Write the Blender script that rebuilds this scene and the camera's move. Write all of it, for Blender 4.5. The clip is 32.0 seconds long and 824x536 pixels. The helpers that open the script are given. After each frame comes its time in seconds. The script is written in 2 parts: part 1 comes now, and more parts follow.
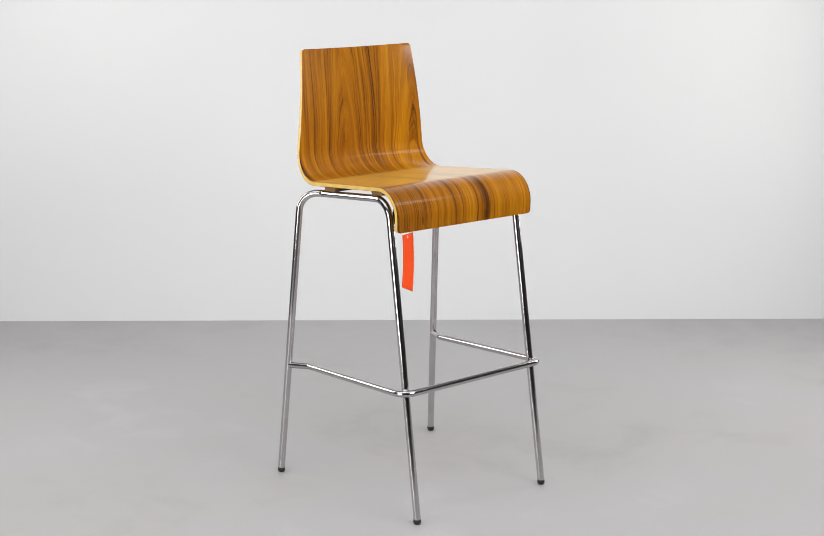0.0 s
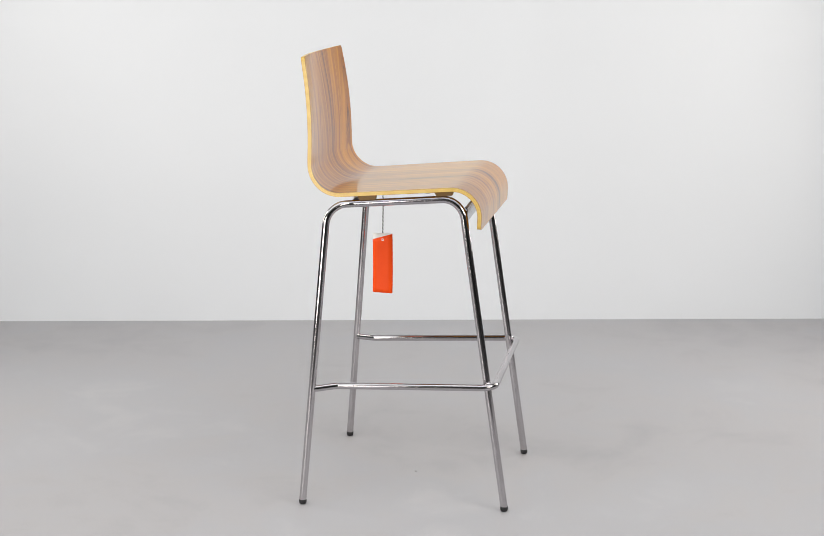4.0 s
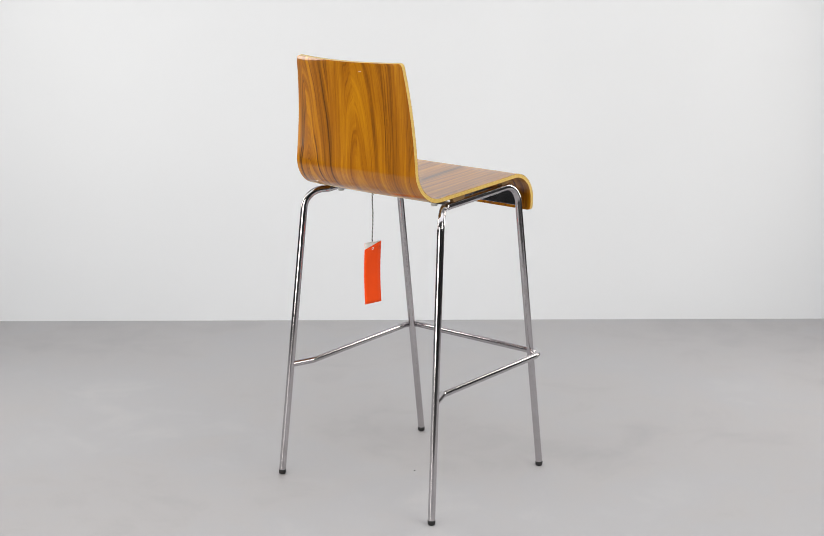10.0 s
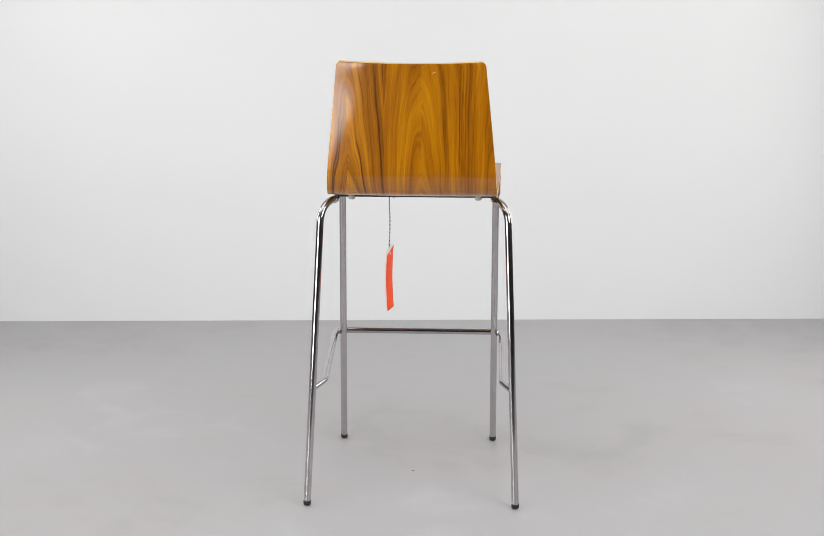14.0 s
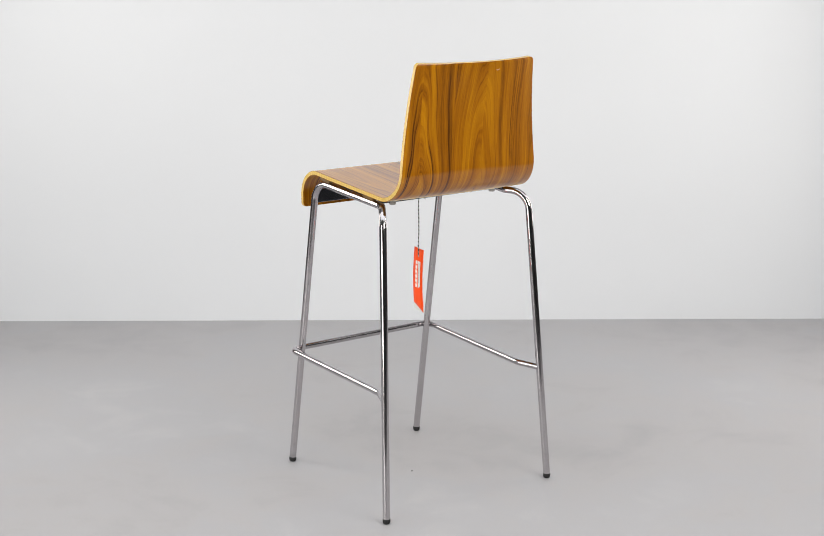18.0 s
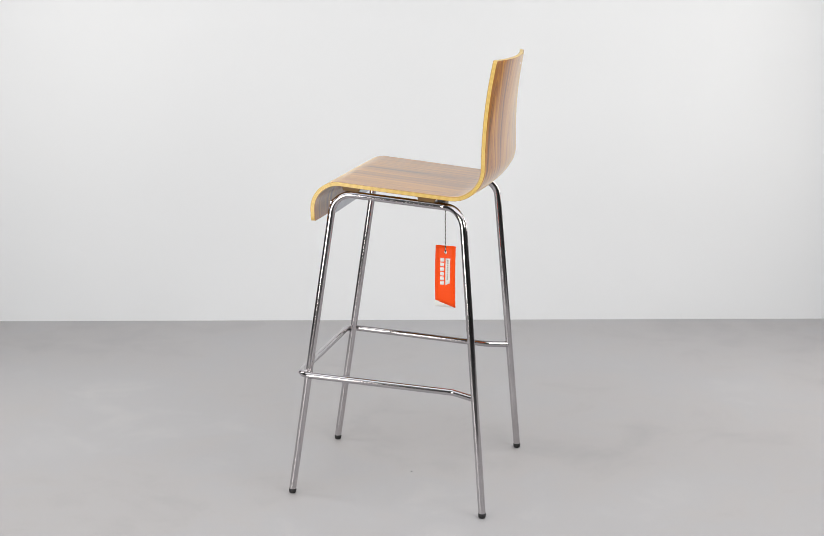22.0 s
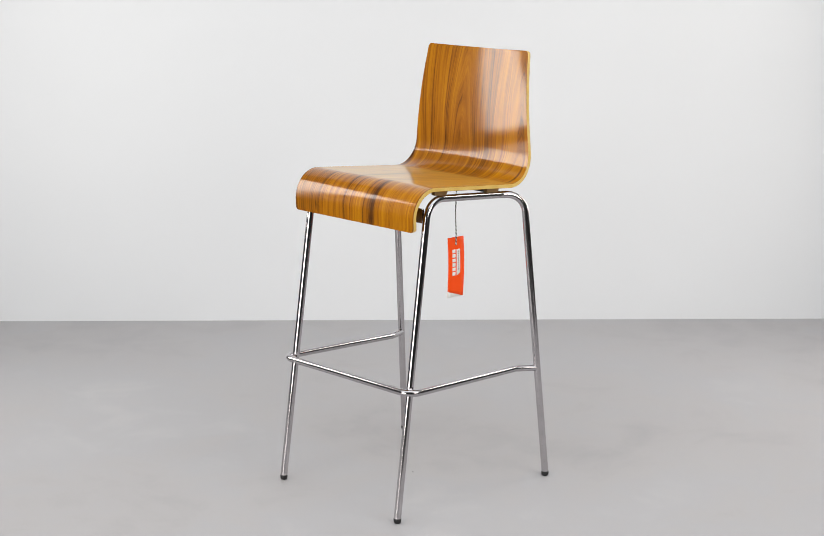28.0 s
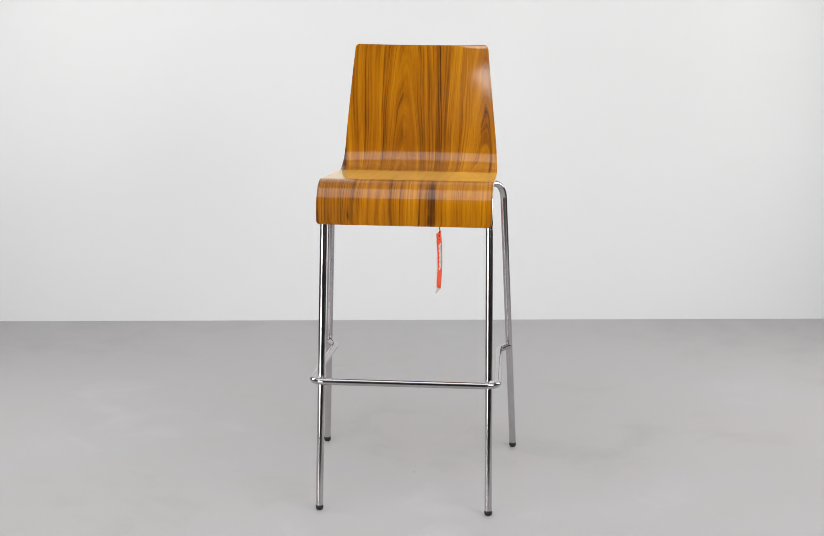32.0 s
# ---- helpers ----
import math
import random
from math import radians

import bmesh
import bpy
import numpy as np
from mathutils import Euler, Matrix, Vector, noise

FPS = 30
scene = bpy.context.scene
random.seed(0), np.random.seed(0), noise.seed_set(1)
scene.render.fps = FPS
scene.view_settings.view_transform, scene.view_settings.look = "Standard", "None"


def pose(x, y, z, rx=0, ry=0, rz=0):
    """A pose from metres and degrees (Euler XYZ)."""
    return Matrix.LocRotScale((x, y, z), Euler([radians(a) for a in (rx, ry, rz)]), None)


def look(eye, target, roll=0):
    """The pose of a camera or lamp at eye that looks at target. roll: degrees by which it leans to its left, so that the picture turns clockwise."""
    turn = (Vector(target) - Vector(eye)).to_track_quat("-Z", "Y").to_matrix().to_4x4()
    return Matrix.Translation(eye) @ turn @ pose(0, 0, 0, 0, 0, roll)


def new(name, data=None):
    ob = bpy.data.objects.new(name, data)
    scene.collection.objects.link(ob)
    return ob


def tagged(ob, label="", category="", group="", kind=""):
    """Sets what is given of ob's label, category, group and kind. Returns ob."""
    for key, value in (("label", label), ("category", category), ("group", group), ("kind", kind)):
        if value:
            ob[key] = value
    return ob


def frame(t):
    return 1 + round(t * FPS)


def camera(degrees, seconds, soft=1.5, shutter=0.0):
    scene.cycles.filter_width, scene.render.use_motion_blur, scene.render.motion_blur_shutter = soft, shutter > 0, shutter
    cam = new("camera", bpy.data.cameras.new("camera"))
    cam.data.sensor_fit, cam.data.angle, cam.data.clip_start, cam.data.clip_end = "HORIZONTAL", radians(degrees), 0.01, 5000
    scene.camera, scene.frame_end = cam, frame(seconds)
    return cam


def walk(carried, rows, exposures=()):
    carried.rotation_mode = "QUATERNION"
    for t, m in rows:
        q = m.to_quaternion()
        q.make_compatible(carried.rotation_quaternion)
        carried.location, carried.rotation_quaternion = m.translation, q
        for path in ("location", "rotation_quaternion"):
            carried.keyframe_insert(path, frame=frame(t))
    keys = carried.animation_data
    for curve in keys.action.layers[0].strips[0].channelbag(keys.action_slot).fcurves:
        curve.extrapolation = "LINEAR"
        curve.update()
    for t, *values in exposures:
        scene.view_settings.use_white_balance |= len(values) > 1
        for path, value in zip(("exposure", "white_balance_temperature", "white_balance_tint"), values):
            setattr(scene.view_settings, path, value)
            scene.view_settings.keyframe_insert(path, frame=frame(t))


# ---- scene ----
cam = camera(30.655, 32.0, soft=0.6)
VIEW = pose(0, -3.54, 1.3516, 76.874, 0, 0.0835) @ pose(0, 0, 0, 0, 0, 0.135)
walk(cam, [(0, VIEW), (32, VIEW)])

# ---------------------------------------------------------------- light
scene.view_settings.exposure = 0.0
world = bpy.data.worlds.new("world")
world.use_nodes = True
world.node_tree.nodes["Background"].inputs[0].default_value = (0.5, 0.52, 0.55, 1)
world.node_tree.nodes["Background"].inputs[1].default_value = 0.02
scene.world = world


def softbox(name, eye, target, width, height, watts, colour=(1, 1, 1)):
    lamp = bpy.data.lights.new(name, "AREA")
    lamp.shape, lamp.size, lamp.size_y = "RECTANGLE", width, height
    lamp.energy, lamp.color = watts, colour
    ob = new(name, lamp)
    ob.matrix_world = look(eye, target)
    return ob


WARM = (1.0, 0.955, 0.89)
softbox("softbox_left", (-1.93, 0.42, 1.32), (0, -0.05, 1.05), 0.60, 1.40, 17, WARM)
softbox("softbox_right", (1.83, 0.74, 1.22), (0, -0.10, 1.0), 0.60, 1.45, 17, WARM)
softbox("softbox_front_left", (-1.66, -2.00, 0.76), (0, 0, 0.78), 1.26, 1.36, 38, (1.0, 0.965, 0.91))
softbox("softbox_front_right", (1.78, -1.90, 1.55), (0, 0.2, 0.70), 1.45, 1.00, 34, WARM)
softbox("ceiling_panel", (0, -0.98, 2.80), (0, -0.62, 0), 6.2, 1.8, 55, (0.965, 0.985, 1.0))


# ---------------------------------------------------------------- materials
def material(name, rough=0.5, metal=0.0, specular=0.5):
    m = bpy.data.materials.new(name)
    m.use_nodes = True
    b = m.node_tree.nodes["Principled BSDF"]
    b.inputs["Roughness"].default_value = rough
    b.inputs["Metallic"].default_value = metal
    b.inputs["Specular IOR Level"].default_value = specular
    return m, m.node_tree, b


def node(tree, kind, **values):
    n = tree.nodes.new(kind)
    for key, value in values.items():
        if key in n.inputs:
            n.inputs[key].default_value = value
    return n


def math_node(tree, op, a, b=None, c=None):
    n = tree.nodes.new("ShaderNodeMath")
    n.operation = op
    for i, v in enumerate((a, b, c)):
        if v is None:
            continue
        if isinstance(v, (int, float)):
            n.inputs[i].default_value = v
        else:
            tree.links.new(v, n.inputs[i])
    return n.outputs[0]


def noise_node(tree, vector, scale, detail=4.0, rough=0.55, distortion=0.0):
    n = node(tree, "ShaderNodeTexNoise", Scale=scale, Detail=detail, Roughness=rough, Distortion=distortion)
    tree.links.new(vector, n.inputs["Vector"])
    return n.outputs["Fac"]


def ramp(tree, fac, stops):
    n = tree.nodes.new("ShaderNodeValToRGB")
    el = n.color_ramp.elements
    while len(el) < len(stops):
        el.new(0.5)
    for e, (pos, col) in zip(el, stops):
        e.position, e.color = pos, (*col, 1)
    tree.links.new(fac, n.inputs[0])
    return n.outputs[0]


def scaled(tree, vector, scale, offset=(0, 0, 0)):
    n = tree.nodes.new("ShaderNodeMapping")
    n.inputs["Scale"].default_value, n.inputs["Location"].default_value = scale, offset
    tree.links.new(vector, n.inputs["Vector"])
    return n.outputs[0]


def bump(tree, b, height, strength, distance):
    n = node(tree, "ShaderNodeBump", Strength=strength, Distance=distance)
    tree.links.new(height, n.inputs["Height"])
    tree.links.new(n.outputs[0], b.inputs["Normal"])


def plain(name, colour, rough=0.5, metal=0.0, vary=0.12, scale=40.0, relief=0.0, specular=0.5):
    m, tree, b = material(name, rough, metal, specular)
    co = tree.nodes.new("ShaderNodeTexCoord").outputs["Object"]
    f = noise_node(tree, co, scale)
    lo = tuple(c * (1 - vary) for c in colour)
    hi = tuple(min(1, c * (1 + vary)) for c in colour)
    tree.links.new(ramp(tree, f, [(0.3, lo), (0.7, hi)]), b.inputs["Base Color"])
    g = noise_node(tree, co, scale * 6)
    tree.links.new(math_node(tree, "MULTIPLY_ADD", g, rough * 0.3, rough * 0.85), b.inputs["Roughness"])
    if relief:
        bump(tree, b, g, 0.3, relief)
    return m


def veneer(name, half, shift, seed, depth, contrast, knots=()):
    """Book-matched flat-cut veneer leaves, grain along the second UV axis."""
    m, tree, b = material(name, 0.34, 0.0, 0.12)
    b.inputs["Coat Weight"].default_value = 1.0
    b.inputs["Coat Roughness"].default_value = 0.11
    b.inputs["Coat IOR"].default_value = 1.52
    b.inputs["Sheen Weight"].default_value = 0.48
    b.inputs["Sheen Roughness"].default_value = 0.20
    b.inputs["Sheen Tint"].default_value = (1.0, 0.68, 0.16, 1)
    uv = tree.nodes.new("ShaderNodeUVMap").outputs[0]
    sep = tree.nodes.new("ShaderNodeSeparateXYZ")
    tree.links.new(uv, sep.inputs[0])
    x, s = sep.outputs[0], sep.outputs[1]

    def mul(a, k, c=0.0):
        return math_node(tree, "MULTIPLY_ADD", a, k, c)

    def add(a, c):
        return math_node(tree, "ADD", a, c)

    def grain(across, along, offset, detail=3, rough=0.55):
        return noise_node(tree, scaled(tree, uv, (across, along, 1), (offset + seed, seed, 0)), 1.0, detail, rough)

    slow = grain(8, 1.5, 0.0)
    wander = grain(26, 2.6, 2.0, 2)
    fold = math_node(tree, "PINGPONG", add(x, shift), half)
    across = add(fold, mul(slow, 0.022, -0.011))
    across = add(across, mul(wander, 0.006, -0.003))
    deep = add(mul(s, 0.066), mul(slow, 0.035, -0.0175))
    ring = math_node(tree, "SQRT", add(math_node(tree, "MULTIPLY", across, across), math_node(tree, "MULTIPLY", deep, deep)))
    lay = tree.nodes.new("ShaderNodeCombineXYZ")
    tree.links.new(ring, lay.inputs[0])
    tree.links.new(s, lay.inputs[1])
    tree.links.new(mul(math_node(tree, "FLOOR", math_node(tree, "DIVIDE", add(x, shift), half)), 0.37), lay.inputs[2])

    def rings(across, along, offset, detail=2, rough=0.5):
        """Streaks that follow the year rings."""
        return noise_node(tree, scaled(tree, lay.outputs[0], (across, along, 1), (offset + seed, 0, 0)), 1.0, detail, rough)

    def over(f, limit, gain):
        return mul(math_node(tree, "MAXIMUM", math_node(tree, "SUBTRACT", f, limit), 0.0), gain)

    fibre = grain(800, 20, 5.0, 3, 0.6)
    zones = grain(13, 0.6, 7.0, 2)
    streaks = rings(90, 1.4, 21.0, 6, 0.66)
    lines = rings(260, 1.3, 23.0, 4, 0.70)
    thin = rings(640, 3.0, 27.0, 3, 0.6)
    busy = rings(42, 0.9, 31.0, 1)
    tone = add(mul(zones, 0.58, depth - 0.29), mul(across, -1.5, 0.075))
    tone = add(tone, mul(streaks, contrast, -contrast / 2))
    tone = add(tone, mul(fibre, 0.34, -0.17))
    # dark late wood, bunched in some years and faint in others
    weight = math_node(tree, "MINIMUM", math_node(tree, "MAXIMUM", mul(busy, 3.2, -1.0), 0.22), 1.0)
    late = add(over(lines, 0.51, 2.7), over(thin, 0.54, 1.3))
    tone = math_node(tree, "SUBTRACT", tone, math_node(tree, "MULTIPLY", late, weight))
    for kx, ks, wide, tall in knots:
        wobble = mul(grain(70, 14, 17.0, 3), 0.030, -0.015)
        dx = math_node(tree, "DIVIDE", add(math_node(tree, "SUBTRACT", x, kx), wobble), wide)
        ds = math_node(tree, "DIVIDE", math_node(tree, "SUBTRACT", s, ks), tall)
        near = add(math_node(tree, "MULTIPLY", dx, dx), math_node(tree, "MULTIPLY", ds, ds))
        spot = math_node(tree, "POWER", math_node(tree, "MAXIMUM", math_node(tree, "SUBTRACT", 1.0, near), 0.0), 1.5)
        tone = math_node(tree, "SUBTRACT", tone, math_node(tree, "MULTIPLY", spot, mul(thin, 0.50, -0.08)))
    col = ramp(tree, tone, [(0.0, (0.036, 0.010, 0.001)), (0.28, (0.100, 0.030, 0.001)),
                            (0.58, (0.352, 0.119, 0.001)), (1.0, (0.65, 0.279, 0.003))])
    tree.links.new(col, b.inputs["Base Color"])
    tree.links.new(mul(fibre, 0.12, 0.30), b.inputs["Roughness"])
    bump(tree, b, fibre, 0.05, 0.0003)
    return m


def plywood_edge():
    """Cut edge of the moulded shell: thin plies, first UV axis through the thickness."""
    m, tree, b = material("plywood_edge", 0.35)
    uv = tree.nodes.new("ShaderNodeUVMap").outputs[0]
    sep = tree.nodes.new("ShaderNodeSeparateXYZ")
    tree.links.new(uv, sep.inputs[0])
    band = math_node(tree, "PINGPONG", math_node(tree, "MULTIPLY", sep.outputs[0], 7.0), 1.0)
    grain = noise_node(tree, scaled(tree, uv, (30, 300, 1)), 1.0, 3)
    f = math_node(tree, "MULTIPLY_ADD", grain, 0.35, math_node(tree, "MULTIPLY", band, 0.6))
    tree.links.new(ramp(tree, f, [(0.1, (0.44, 0.25, 0.045)), (0.45, (0.72, 0.49, 0.12)), (0.9, (0.80, 0.60, 0.22))]),
                   b.inputs["Base Color"])
    return m


def floor_material():
    m, tree, b = material("grey_floor", 0.4)
    co = tree.nodes.new("ShaderNodeTexCoord").outputs["Object"]
    big = noise_node(tree, co, 1.1, 4, 0.5)
    mid = noise_node(tree, co, 5.0, 5, 0.6, 0.6)
    fine = noise_node(tree, co, 260.0, 2)
    f = math_node(tree, "MULTIPLY_ADD", big, 0.5, math_node(tree, "MULTIPLY", mid, 0.35))
    f = math_node(tree, "MULTIPLY_ADD", fine, 0.15, f)
    tree.links.new(ramp(tree, f, [(0.38, (0.361, 0.356, 0.371)), (0.47, (0.415, 0.407, 0.419)), (0.55, (0.412, 0.412, 0.433)), (0.64, (0.463, 0.459, 0.474))]), b.inputs["Base Color"])
    tree.links.new(math_node(tree, "MULTIPLY_ADD", mid, 0.18, 0.34), b.inputs["Roughness"])
    bump(tree, b, fine, 0.05, 0.0006)
    return m


def paint(name, colour):
    m, tree, b = material(name, 0.7)
    co = tree.nodes.new("ShaderNodeTexCoord").outputs["Object"]
    big = noise_node(tree, co, 0.9, 4)
    fine = noise_node(tree, co, 180.0, 3)
    lo = tuple(c * 0.975 for c in colour)
    tree.links.new(ramp(tree, big, [(0.3, lo), (0.7, colour)]), b.inputs["Base Color"])
    bump(tree, b, fine, 0.08, 0.0008)
    return m


def chrome():
    m, tree, b = material("chrome", 0.06, 1.0)
    co = tree.nodes.new("ShaderNodeTexCoord").outputs["Object"]
    f = noise_node(tree, co, 35.0, 4)
    tree.links.new(ramp(tree, f, [(0.3, (0.465, 0.445, 0.460)), (0.7, (0.525, 0.505, 0.520))]), b.inputs["Base Color"])
    g = noise_node(tree, co, 120.0, 3)
    tree.links.new(math_node(tree, "MULTIPLY_ADD", g, 0.06, 0.10), b.inputs["Roughness"])
    return m


def twine():
    m, tree, b = material("twine", 0.8)
    uv = tree.nodes.new("ShaderNodeUVMap").outputs[0]
    sep = tree.nodes.new("ShaderNodeSeparateXYZ")
    tree.links.new(uv, sep.inputs[0])
    w = math_node(tree, "FRACT", math_node(tree, "ADD", sep.outputs[0], math_node(tree, "MULTIPLY", sep.outputs[1], 105.0)))
    step = math_node(tree, "GREATER_THAN", w, 0.5)
    tree.links.new(ramp(tree, step, [(0.0, (0.018, 0.025, 0.028)), (1.0, (0.45, 0.46, 0.44))]), b.inputs["Base Color"])
    return m


FRONT_VENEER = veneer("front_veneer", 0.0975, 1.995, 0.0, 0.625, 1.35, ((-0.125, 0.020, 0.006, 0.014), (-0.115, 0.06, 0.022, 0.09), (0.055, 0.012, 0.010, 0.018), (0.068, 0.05, 0.026, 0.08)))
REAR_VENEER = veneer("rear_veneer", 0.084, 2.039, 4.3, 0.615, 1.4)
PLY = plywood_edge()
CHROME = chrome()
FLOOR = floor_material()
WALL = paint("white_wall_paint", (0.770, 0.793, 0.827))
STUDIO = paint("dark_studio_paint", (0.07, 0.07, 0.073))
DARK_FLOOR = paint("dark_floor", (0.045, 0.045, 0.047))
CEILING = paint("ceiling_paint", (0.45, 0.45, 0.45))
RUBBER = plain("black_rubber", (0.012, 0.012, 0.013), 0.5, relief=0.0004)
STEEL = plain("polished_steel", (0.34, 0.35, 0.38), 0.12, 1.0)
DARK_STEEL = plain("dark_coated_steel", (0.035, 0.037, 0.045), 0.4, 0.3)
PAD = plain("brown_pad", (0.17, 0.09, 0.022), 0.6)
BOLT = plain("bolt_plastic", (0.42, 0.42, 0.41), 0.5)
ORANGE = plain("orange_print", (1.0, 0.085, 0.006), 0.5, vary=0.03, specular=0.2)
CARD = plain("white_card", (0.86, 0.86, 0.85), 0.6, vary=0.03)
GREY_PRINT = plain("grey_print", (0.45, 0.4, 0.37), 0.6, vary=0.05)
TWINE = twine()
SPECK = plain("dark_speck", (0.03, 0.035, 0.03), 0.7)


# ---------------------------------------------------------------- mesh helpers
def mesh_object(name, bm, mats, parent=None, label="", smooth=True):
    me = bpy.data.meshes.new(name)
    bmesh.ops.recalc_face_normals(bm, faces=bm.faces)
    bm.to_mesh(me)
    bm.free()
    for m in (mats if isinstance(mats, (list, tuple)) else [mats]):
        me.materials.append(m)
    if smooth:
        for p in me.polygons:
            p.use_smooth = True
    ob = new(name, me)
    if parent:
        ob.parent = parent
    return tagged(ob, label=label)


def part(name, bm, mat, parent, label="", smooth=True):
    return mesh_object(name, bm, mat, parent, label, smooth)


def box(lo, hi, bevel=0.0, segments=2):
    bm = bmesh.new()
    c = [(a + b) / 2 for a, b in zip(lo, hi)]
    d = [b - a for a, b in zip(lo, hi)]
    bmesh.ops.create_cube(bm, size=1.0, matrix=Matrix.Translation(c) @ Matrix.Diagonal((*d, 1)))
    if bevel:
        bmesh.ops.bevel(bm, geom=bm.edges[:], offset=bevel, segments=segments, affect="EDGES", profile=0.5)
    return bm


def rounded_path(corners, step=6):
    """A path of straight runs and arcs: corners are (point, radius)."""
    pts = [Vector(p) for p, _ in corners]
    out = [pts[0]]
    for i in range(1, len(pts) - 1):
        p, r = pts[i], corners[i][1]
        a, b = (pts[i - 1] - p).normalized(), (pts[i + 1] - p).normalized()
        if r <= 0:
            out.append(p)
            continue
        half = a.angle(b) / 2
        run = r / math.tan(half)
        mid = p + (a + b).normalized() * (r / math.sin(half))
        start, end = p + a * run, p + b * run
        u, v = start - mid, end - mid
        ang = u.angle(v)
        n = max(3, int(math.degrees(ang) / step) + 1, int(r * ang / 0.006))
        for k in range(n + 1):
            f = k / n
            out.append(mid + (u * math.sin((1 - f) * ang) + v * math.sin(f * ang)) / math.sin(ang))
    out.append(pts[-1])
    return out


def sweep(points, radius, sides=16, bm=None, squash=1.0):
    """A tube along the points, with round caps."""
    bm = bm or bmesh.new()
    uvl = bm.loops.layers.uv.verify()
    raw = [Vector(p) for p in points]
    pts = [raw[0]]
    for a, b in zip(raw, raw[1:]):
        n = max(1, math.ceil((b - a).length / 0.12))
        pts += [a.lerp(b, (k + 1) / n) for k in range(n)]
    rings, ref, length = [], None, 0.0
    lens = []
    for i, p in enumerate(pts):
        a = pts[max(i - 1, 0)]
        b = pts[min(i + 1, len(pts) - 1)]
        t = (b - a).normalized()
        if ref is None:
            ref = t.orthogonal().normalized()
        ref = (ref - t * ref.dot(t)).normalized()
        side = t.cross(ref)
        if i:
            length += (p - pts[i - 1]).length
        lens.append(length)
        rings.append([bm.verts.new(p + radius * (ref * math.cos(k * math.tau / sides) + side * squash * math.sin(k * math.tau / sides)))
                      for k in range(sides)])
    for i in range(len(rings) - 1):
        for k in range(sides):
            j = (k + 1) % sides
            f = bm.faces.new((rings[i][k], rings[i][j], rings[i + 1][j], rings[i + 1][k]))
            for loop, (u, v) in zip(f.loops, ((k, i), (k + 1, i), (k + 1, i + 1), (k, i + 1))):
                loop[uvl].uv = (u / sides, lens[v])
    for ring in (rings[0], rings[-1]):
        cap = bm.faces.new(ring)
        for e in cap.edges:
            e.smooth = False
    return bm


def lathe(profile, sides=20, place=None):
    """Turned body from (radius, height) pairs."""
    bm = bmesh.new()
    rings = []
    for r, z in profile:
        rings.append([bm.verts.new((r * math.cos(k * math.tau / sides), r * math.sin(k * math.tau / sides), z)) for k in range(sides)])
    for a, b in zip(rings, rings[1:]):
        for k in range(sides):
            j = (k + 1) % sides
            bm.faces.new((a[k], a[j], b[j], b[k]))
    bm.faces.new(rings[0])
    bm.faces.new(rings[-1])
    if place is not None:
        bmesh.ops.transform(bm, matrix=place, verts=bm.verts)
    return bm


# ---------------------------------------------------------------- the room
def room():
    x0, x1, y0, y1, top = -3.6, 3.6, -5.6, 1.468, 3.0
    lean = math.radians(1.3)
    floor = mesh_object("floor", box((-2.3, -1.15, -0.15), (2.3, y1 + 0.4, 0.0)), FLOOR, smooth=False)
    tagged(floor, "smooth mid-grey studio floor with faint mottling", "floor", kind="structure")
    for lo, hi in (((x0 - 0.2, y0 - 0.2, -0.15), (x1 + 0.2, -1.153, -0.002)), ((x0 - 0.2, -1.15, -0.15), (-2.303, y1 + 0.4, -0.002)),
                   ((2.303, -1.15, -0.15), (x1 + 0.2, y1 + 0.4, -0.002))):
        dark = mesh_object("floor_dark", box(lo, hi), DARK_FLOOR, smooth=False)
        tagged(dark, "dark studio floor round the grey set floor", "floor", kind="structure")
    for lo, hi, mat, label in ((-1.62, 1.62, WALL, "plain matt white painted studio wall"),
                               (x0 - 0.2, -1.623, STUDIO, "dark painted side of the studio wall"),
                               (1.623, x1 + 0.2, STUDIO, "dark painted side of the studio wall")):
        back = mesh_object("wall_north", box((lo, 0, 0), (hi, 0.15, top)), mat, smooth=False)
        back.matrix_world = pose(0, y1, 0, 0, 0, math.degrees(lean))
        tagged(back, label, "wall", kind="structure")
    for name, lo, hi in (("wall_west", (x0 - 0.15, y0, 0), (x0, y1 - 0.08, top)),
                         ("wall_east", (x1, y0, 0), (x1 + 0.15, y1 + 0.05, top)),
                         ("wall_south", (x0 - 0.15, y0 - 0.15, 0), (x1 + 0.15, y0, top))):
        w = mesh_object(name, box(lo, hi), STUDIO, smooth=False)
        tagged(w, "plain dark painted studio wall", "wall", kind="structure")
    c = mesh_object("ceiling", box((x0 - 0.2, y0 - 0.2, top), (x1 + 0.2, y1 + 0.4, top + 0.15)), CEILING, smooth=False)
    tagged(c, "plain grey studio ceiling", "ceiling", kind="structure")
    s = mesh_object("floor_speck", lathe([(0.0008, 0.0), (0.0022, 0.0003), (0.0016, 0.0012), (0.0004, 0.0016)], 9), SPECK)
    tagged(s, "tiny dark speck of dirt on the grey floor", "speck")
    return s


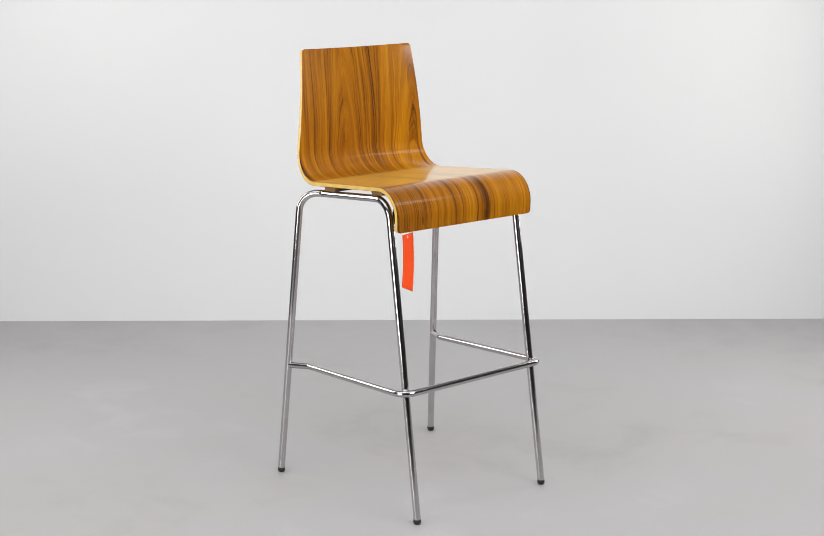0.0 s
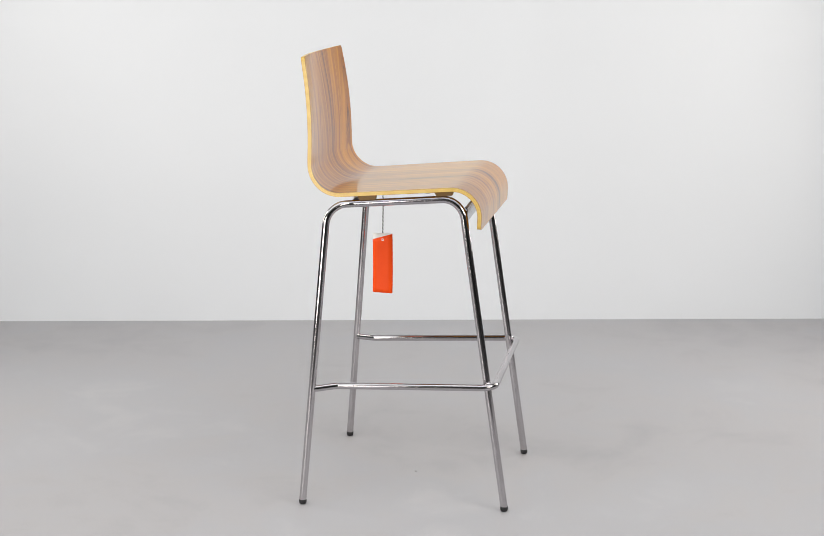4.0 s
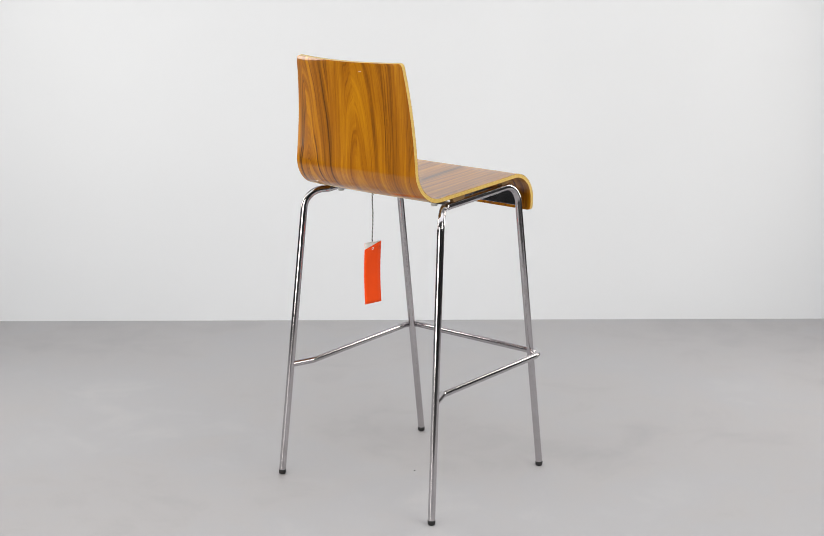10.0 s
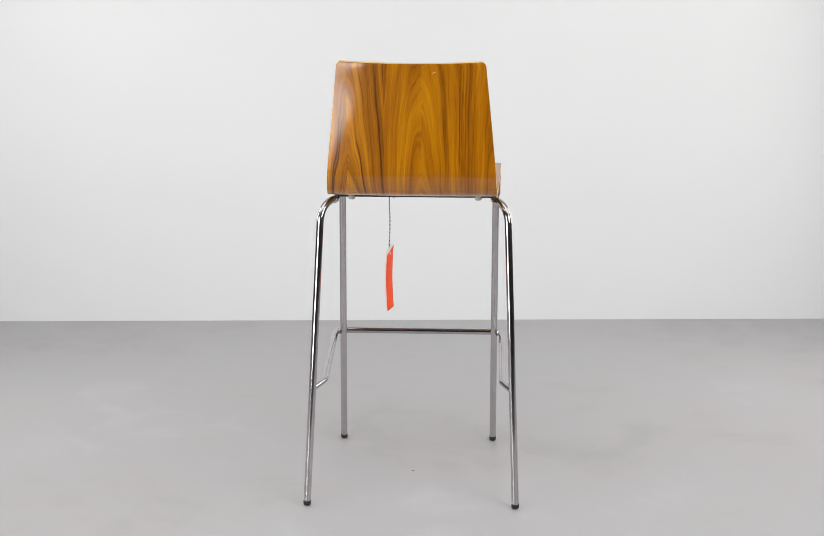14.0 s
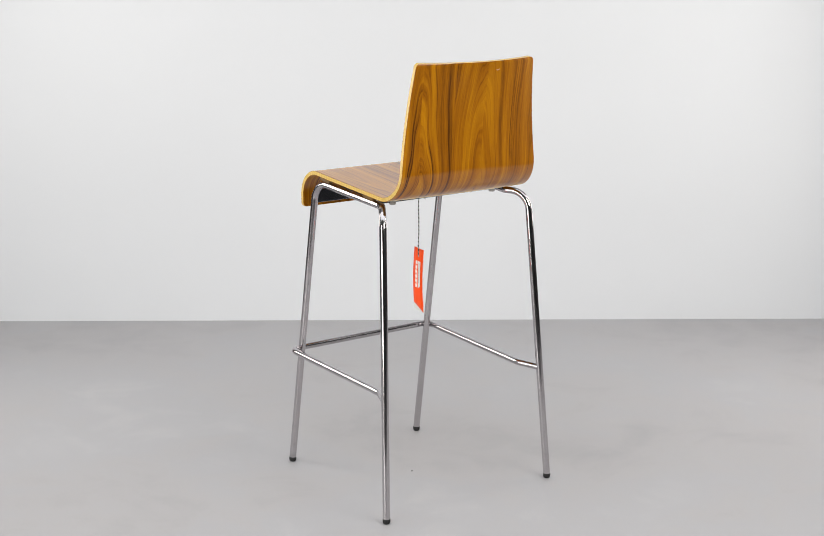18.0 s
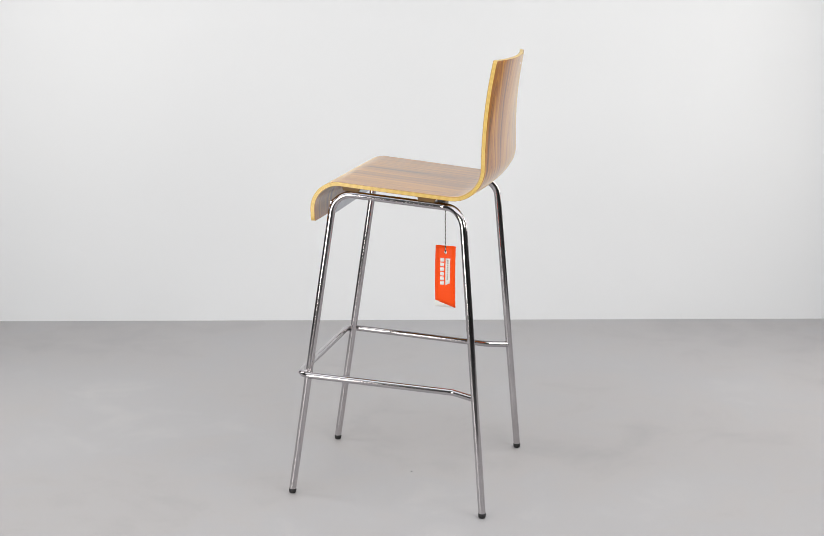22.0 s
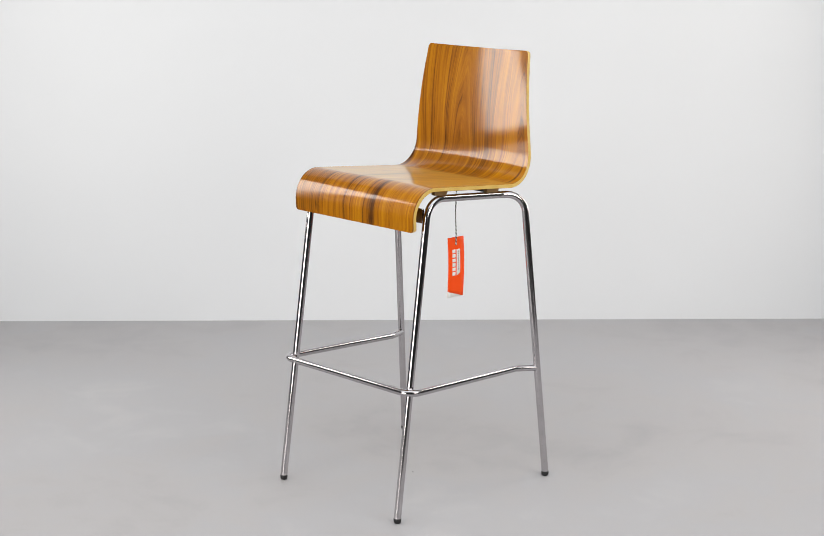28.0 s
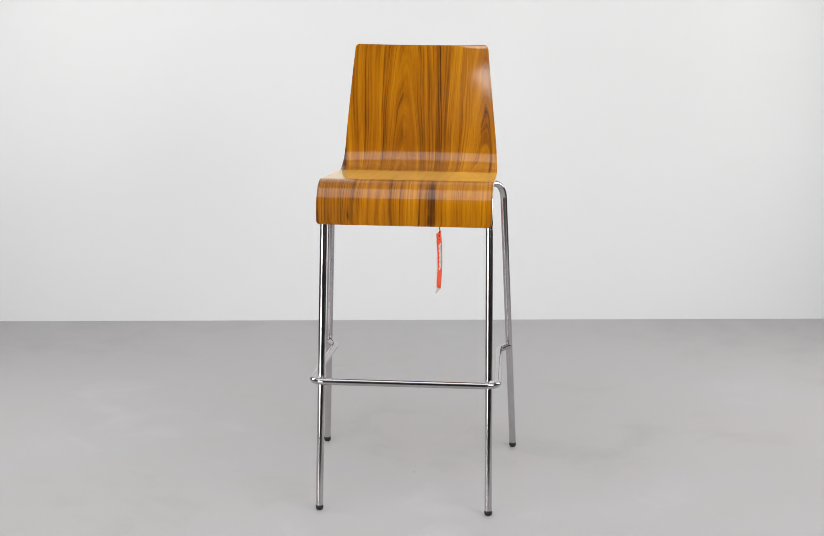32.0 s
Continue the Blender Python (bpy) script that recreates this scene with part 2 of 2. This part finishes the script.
# ---------------------------------------------------------------- the bar stool
CENTRE = -0.0055         # middle of the stool under the seat, measured from the axis on which it turns
SHELL_POSE = pose(-0.0048, 0, 0, 0, 0, -1.1)


def shell_profile():
    """Side profile of the moulded shell: drooping front lip, seat, bend, backrest."""
    return rounded_path([((0, -0.1912, 0.6690), 0), ((0, -0.1945, 0.7650), 0.061), ((0, 0.2045, 0.7290), 0.068),
                         ((0, 0.2040, 0.9245), 1.05), ((0, 0.2240, 1.0440), 0)], 5)


def smooth_step(a, b, x):
    f = min(1, max(0, (x - a) / (b - a)))
    return f * f * (3 - 2 * f)


class Shell:
    """The shell's surface: s runs from the front lip to the top of the back, u from side to side."""

    def __init__(self):
        pts = shell_profile()
        fine = [pts[0]]
        for a, b in zip(pts, pts[1:]):
            n = max(1, math.ceil((b - a).length / 0.007))
            fine += [a.lerp(b, (k + 1) / n) for k in range(n)]
        self.pts, self.s = fine, [0.0]
        for a, b in zip(fine, fine[1:]):
            self.s.append(self.s[-1] + (b - a).length)
        self.length = self.s[-1]
        self.bend = next(s for s, p in zip(self.s, fine) if p.y > 0.17)

    def at(self, s):
        s = min(max(s, 0), self.length)
        y = np.interp(s, self.s, [p.y for p in self.pts])
        z = np.interp(s, self.s, [p.z for p in self.pts])
        return y, z

    def normal(self, s):
        y0, z0 = self.at(s - 0.006)
        y1, z1 = self.at(s + 0.006)
        t = Vector((0, y1 - y0, z1 - z0)).normalized()
        return Vector((0, -t.z, t.y))          # towards the sitter

    def half_width(self, s, corner=0.009):
        w = float(np.interp(s, [0, self.bend - 0.25, self.bend, self.bend + 0.08, self.length], [0.2005, 0.2005, 0.194, 0.188, 0.1645]))
        d = min(s, self.length - s)
        if d < corner:
            w -= corner - math.sqrt(max(0.0, corner ** 2 - (corner - d) ** 2))
        return w

    def sag(self, s):
        return 0.0115 * smooth_step(self.bend - 0.05, self.bend + 0.07, s) + 0.007 * smooth_step(self.bend + 0.05, self.length, s)

    def rows(self):
        ends = [0, 0.0006, 0.0018, 0.0035, 0.006, 0.009]
        mid = [s for s in self.s if 0.011 < s < self.length - 0.011]
        return ends + mid + [self.length - e for e in reversed(ends)]

    def point(self, s, u, height):
        y, z = self.at(s)
        n = self.normal(s)
        p = Vector((u * self.half_width(s), y, z)) + n * (height - self.sag(s) * (1 - u * u))
        return SHELL_POSE @ p


def slab(shell, low, high, inset=0.0, cols=22, uv_edge=False):
    """A curved sheet of the shell between two heights over its middle surface."""
    bm = bmesh.new()
    uvl = bm.loops.layers.uv.verify()
    rows = shell.rows()
    us = [-1 + 2 * k / cols for k in range(cols + 1)]
    grids = []
    for h in (low, high):
        grids.append([[bm.verts.new(shell.point(s, u * (1 - inset), h)) for u in us] for s in rows])

    def face(vs, uvs):
        f = bm.faces.new(vs)
        for loop, uv in zip(f.loops, uvs):
            loop[uvl].uv = uv
        return f
    for g in grids:
        for i in range(len(rows) - 1):
            for k in range(cols):
                cs = ((i, k), (i, k + 1), (i + 1, k + 1), (i + 1, k))
                face([g[a][b] for a, b in cs], [(us[b] * shell.half_width(rows[a], 0.0001), rows[a]) for a, b in cs])
    rim = ([(i, 0) for i in range(len(rows))] + [(len(rows) - 1, k) for k in range(1, cols + 1)]
           + [(i, cols) for i in range(len(rows) - 2, -1, -1)] + [(0, k) for k in range(cols - 1, -1, -1)])
    run = 0.0
    for (a, b), (c, d) in zip(rim, rim[1:]):
        step = (grids[0][a][b].co - grids[0][c][d].co).length
        f = face([grids[0][a][b], grids[0][c][d], grids[1][c][d], grids[1][a][b]],
                 [(0, run), (0, run + step), (1, run + step), (1, run)])
        f.smooth = True
        run += step
    return bm


def crisp(ob, degrees=35):
    """Sharp edges where the surface turns abruptly."""
    me = ob.data
    bm = bmesh.new()
    bm.from_mesh(me)
    for e in bm.edges:
        if len(e.link_faces) == 2 and e.calc_face_angle(0) > math.radians(degrees):
            e.smooth = False
    bm.to_mesh(me)
    bm.free()
    return ob


FRONT_FOOT, FRONT_BEND = Vector((0.1975, -0.2535, 0.010)), Vector((0.1904, -0.1450, 0.7378))
REAR_FOOT, REAR_BEND = Vector((0.245, 0.2195, 0.010)), Vector((0.2136, 0.159, 0.7150))
RAIL_KINK = Vector((0.183, 0.112, 0.7148))
TUBE = 0.0085


def mirrored(v, side):
    return Vector((-0.0025 - 0.0048 * v.z + side * v.x, v.y, v.z))


def foot_cap(point, parent):
    bm = lathe([(0.0040, 0.0), (0.0072, 0.0008), (0.0086, 0.0030), (0.0091, 0.0065), (0.0091, 0.0108), (0.0088, 0.0120), (0.0080, 0.0123)], 20,
               Matrix.Translation((point.x, point.y, 0)))
    return part("foot_cap", bm, RUBBER, parent, "black rubber foot cap")


def bar_stool():
    stool = new("bar_stool")
    tagged(stool, "tall bar stool, moulded walnut-brown plywood shell on chrome tube legs", "bar stool")
    shell = Shell()
    core = part("seat_shell", slab(shell, -0.0041, 0.0041), PLY, stool, "moulded plywood shell with pale layered edge")
    crisp(core)
    front = part("front_veneer", slab(shell, 0.0039, 0.0048, 0.0012), FRONT_VENEER, core, "glossy brown striped veneer, sitter's side")
    crisp(front)
    rear = part("rear_veneer", slab(shell, -0.0048, -0.0039, 0.0012), REAR_VENEER, core, "glossy brown striped veneer, underside and back")
    crisp(rear)
    scuff = [shell.point(shell.length - 0.020 + 0.0010 * math.sin(5 * f), -0.33 + 0.05 * f, -0.0047) for f in [k / 6 for k in range(7)]]
    part("scuff", sweep(scuff, 0.0004, 6), CARD, rear, "small pale scratch near the top of the back")
    for side in (-1, 1):
        ff, fb, rk, rb, rf = (mirrored(v, side) for v in (FRONT_FOOT, FRONT_BEND, RAIL_KINK, REAR_BEND, REAR_FOOT))
        path = rounded_path([(ff, 0), (fb, 0.048), (rk, 0.03), (rb, 0.048), (rf, 0)], 6)
        tube = part("side_frame", sweep(path, TUBE, 20), CHROME, stool, "bent chrome tube, front and rear leg in one")
        foot_cap(ff, tube)
        foot_cap(rf, tube)
        # pads between rail and shell
        for y in (-0.106, 0.071):
            z = FRONT_BEND.z + (y - FRONT_BEND.y) / (RAIL_KINK.y - FRONT_BEND.y) * (RAIL_KINK.z - FRONT_BEND.z) + TUBE
            bm = box((-0.006, -0.0225, -0.0010), (0.006, 0.0225, 0.0092), 0.0)
            for v in bm.verts:
                if v.co.z < 0:
                    v.co.y *= 0.80
            bmesh.ops.bevel(bm, geom=bm.edges[:], offset=0.001, segments=2, affect="EDGES", profile=0.5)
            bmesh.ops.transform(bm, matrix=pose(CENTRE + side * 0.186, y, z, -5.1), verts=bm.verts)
            part("spacer_pad", bm, PAD, stool, "thin brown spacer under the seat", smooth=False)
        # bolts under the seat
        for y in (-0.06, 0.105):
            z = 0.7492 - 0.0985 * y - 0.0062 - (0.009 if y > 0 else 0)
            bm = lathe([(0.006, -0.010), (0.0082, -0.0075), (0.0082, 0.0), (0.005, 0.0035)], 14, Matrix.Translation((CENTRE + side * 0.147, y, z)))
            part("bolt", bm, BOLT, stool, "grey bolt head under the seat")
    # flat bars across, under the seat
    part("cross_bar", box((CENTRE - 0.184, -0.1580, 0.6835), (CENTRE + 0.184, -0.1515, 0.7165), 0.001), STEEL, stool, "flat polished steel bar behind the front lip", smooth=False)
    part("cross_bar", box((CENTRE - 0.183, 0.088, 0.7195), (CENTRE + 0.183, 0.108, 0.7245), 0.001), DARK_STEEL, stool, "flat dark steel bar under the rear of the seat", smooth=False)
    # footrest
    half = [((0.2325, 0.1955, 0.2820), 0), ((0.2095, 0.142, 0.2862), 0.022), ((0.2160, -0.2290, 0.3055), 0.030)]
    corners = [(mirrored(Vector(p), -1), r) for p, r in half] + [(mirrored(Vector(p), 1), r) for p, r in reversed(half)]
    rest = part("footrest", sweep(rounded_path(corners, 6), 0.0080, 18), CHROME, stool, "chrome tube footrest running round the front legs")
    for side in (-1, 1):
        for p, r in (((0.2010, -0.2145, 0.3065), 0.0085), ((0.2285, 0.1865, 0.2828), 0.0080)):
            bm = lathe([(0.001, -r), (r * 0.6, -r * 0.8), (r, 0), (r * 0.6, r * 0.8), (0.001, r)], 12, Matrix.Translation(mirrored(Vector(p), side)))
            part("weld", bm, CHROME, rest, "small chromed weld")
    return stool


# ---------------------------------------------------------------- the hanging tag
TAG_TOP = Vector((0.0545, 0.089, 0.7255))


def card_bm(outline, x, bend, thick=0.0004, rows=14):
    """A thin card in the local yz plane from z-slices: outline(z) gives its left and right side; bend(z) bows it."""
    bm = bmesh.new()
    z0, z1 = outline[0], outline[1]
    grid = []
    for h in (-thick, thick):
        g = []
        for i in range(rows + 1):
            z = z0 + (z1 - z0) * i / rows
            a, b = outline[2](z)
            g.append([bm.verts.new((x + h + bend(z), a + (b - a) * k / 4, z)) for k in range(5)])
        grid.append(g)
    for g in grid:
        for i in range(rows):
            for k in range(4):
                bm.faces.new((g[i][k], g[i][k + 1], g[i + 1][k + 1], g[i + 1][k]))
    rim = ([(i, 0) for i in range(rows + 1)] + [(rows, k) for k in range(1, 5)]
           + [(i, 4) for i in range(rows - 1, -1, -1)] + [(0, k) for k in range(3, -1, -1)])
    for (a, b), (c, d) in zip(rim, rim[1:]):
        bm.faces.new((grid[0][a][b], grid[0][c][d], grid[1][c][d], grid[1][a][b]))
    return bm


def printed(corners, x, bend, rows=14):
    """A printed patch on the card: corners (y at z-low, z-low), given as left and right z limits."""
    y0, y1, lo0, lo1, hi0, hi1 = corners
    bm = bmesh.new()
    sheets = []
    for h in (-0.00012, 0.00012):
        g = []
        for i in range(rows + 1):
            row = []
            for k in range(5):
                f = k / 4
                lo, hi = lo0 + (lo1 - lo0) * f, hi0 + (hi1 - hi0) * f
                z = lo + (hi - lo) * i / rows
                row.append(bm.verts.new((x + h + bend(z), y0 + (y1 - y0) * f, z)))
            g.append(row)
        sheets.append(g)
    for g in sheets:
        for i in range(rows):
            for k in range(4):
                bm.faces.new((g[i][k], g[i][k + 1], g[i + 1][k + 1], g[i + 1][k]))
    rim = ([(i, 0) for i in range(rows + 1)] + [(rows, k) for k in range(1, 5)]
           + [(i, 4) for i in range(rows - 1, -1, -1)] + [(0, k) for k in range(3, -1, -1)])
    for (a, b), (c, d) in zip(rim, rim[1:]):
        bm.faces.new((sheets[0][a][b], sheets[0][c][d], sheets[1][c][d], sheets[1][a][b]))
    return bm


def hang_tag():
    """Origin at the top of the cord."""
    tag = new("hang_tag")
    tagged(tag, "orange and white card tag hanging on a twisted cord", "hang tag")
    drop = 0.144
    top, low = -drop + 0.016, -drop - 0.134
    mid = (top + low) / 2

    def bend(z):
        f = (z - mid) / (top - mid)
        return 0.0035 * (1 - f * f) - 0.002

    half = 0.0255
    card = part("card", card_bm((low, top, lambda z: (-half, half)), 0, bend), CARD, tag, "white card, slightly bowed")
    part("front_print", printed((-half, half, low + 0.0165, low, top, top), 0.0007, bend), ORANGE, card, "bright orange print with a slanted lower edge")
    part("rear_print", printed((-half, half, low, low, top, top - 0.0165), -0.0007, bend), ORANGE, card, "bright orange print with a slanted upper edge")
    # white lettering, as plain blocks
    for k in range(6):
        z = top - 0.030 - k * 0.0112
        part("letter_block", printed((-0.0125, -0.0025, z - 0.0088, z - 0.0088, z, z), 0.0011, bend, 3), CARD, card, "white printed block")
    bar = part("white_bar", printed((0.0010, 0.0125, top - 0.0955, top - 0.0895, top - 0.030, top - 0.030), 0.0011, bend, 6), CARD, card, "white printed bar with a slanted end")
    for k in range(9):
        z = top - 0.034 - k * 0.0055
        part("small_mark", printed((0.0045, 0.0085, z - 0.0035, z - 0.0035, z, z), 0.0014, bend, 2), GREY_PRINT, bar, "faint grey printed mark")
    ring = bmesh.new()
    path = [(bend(-drop), 0.0025 * math.cos(a), -drop + 0.0025 * math.sin(a)) for a in [k * math.tau / 16 for k in range(17)]]
    part("eyelet", sweep(path, 0.0012, 8, ring), CARD, card, "white ring round the punched hole")
    cord = bmesh.new()
    rnd = random.Random(3)
    line = []
    for k in range(15):
        f = k / 14
        line.append((0.0006 * math.sin(9 * f) + rnd.uniform(-1, 1) * 0.0003, 0.0006 * math.cos(7 * f) - 0.0006, -drop * f - (0.004 if k == 14 else 0)))
    part("cord", sweep(line, 0.0015, 8, cord), TWINE, tag, "twisted black and white cord")
    knot = sweep([(0, -0.001, -0.005), (-0.003, 0.002, -0.007), (-0.008, 0.005, -0.007), (-0.014, 0.008, -0.010)], 0.0011, 6)
    part("cord_end", knot, TWINE, tag, "loose end of the cord at the knot")
    return tag


SPECK_OF_DIRT = room()
STOOL = bar_stool()
TAG = hang_tag()


# ---------------------------------------------------------------- what moves
def turn(t):
    """Degrees through which the stool has turned at t seconds."""
    return 39.797 + 9.8588 * t


TAG_TWIST = [(0, -8), (3, -6), (6, -5), (9, -4), (13, -13), (16.5, -15), (17, -14), (18, -12.5), (19, -12.5), (23, -8), (28, -6), (32, -9)]


def motions():
    walk(STOOL, [(t, pose(0, 0, 0, 0, 0, turn(t))) for t in range(0, 33, 4)])
    rows = []
    for k in range(17):
        a = math.radians(180 + 9.8588 * (2 * k - 21.5))
        rows.append((2 * k, pose(0.0004 + 0.0053 * math.cos(a), 0.0110 + 0.0053 * math.sin(a), 0.0004)))
    walk(SPECK_OF_DIRT, rows)
    rows = []
    for k in range(65):
        t = k / 2
        spot = pose(0, 0, 0, 0, 0, turn(t)) @ TAG_TOP
        twist = float(np.interp(t, [a for a, _ in TAG_TWIST], [b for _, b in TAG_TWIST]))
        rows.append((t, pose(spot.x, spot.y, spot.z, 0, 0, turn(t) + twist)))
    walk(TAG, rows)


motions()
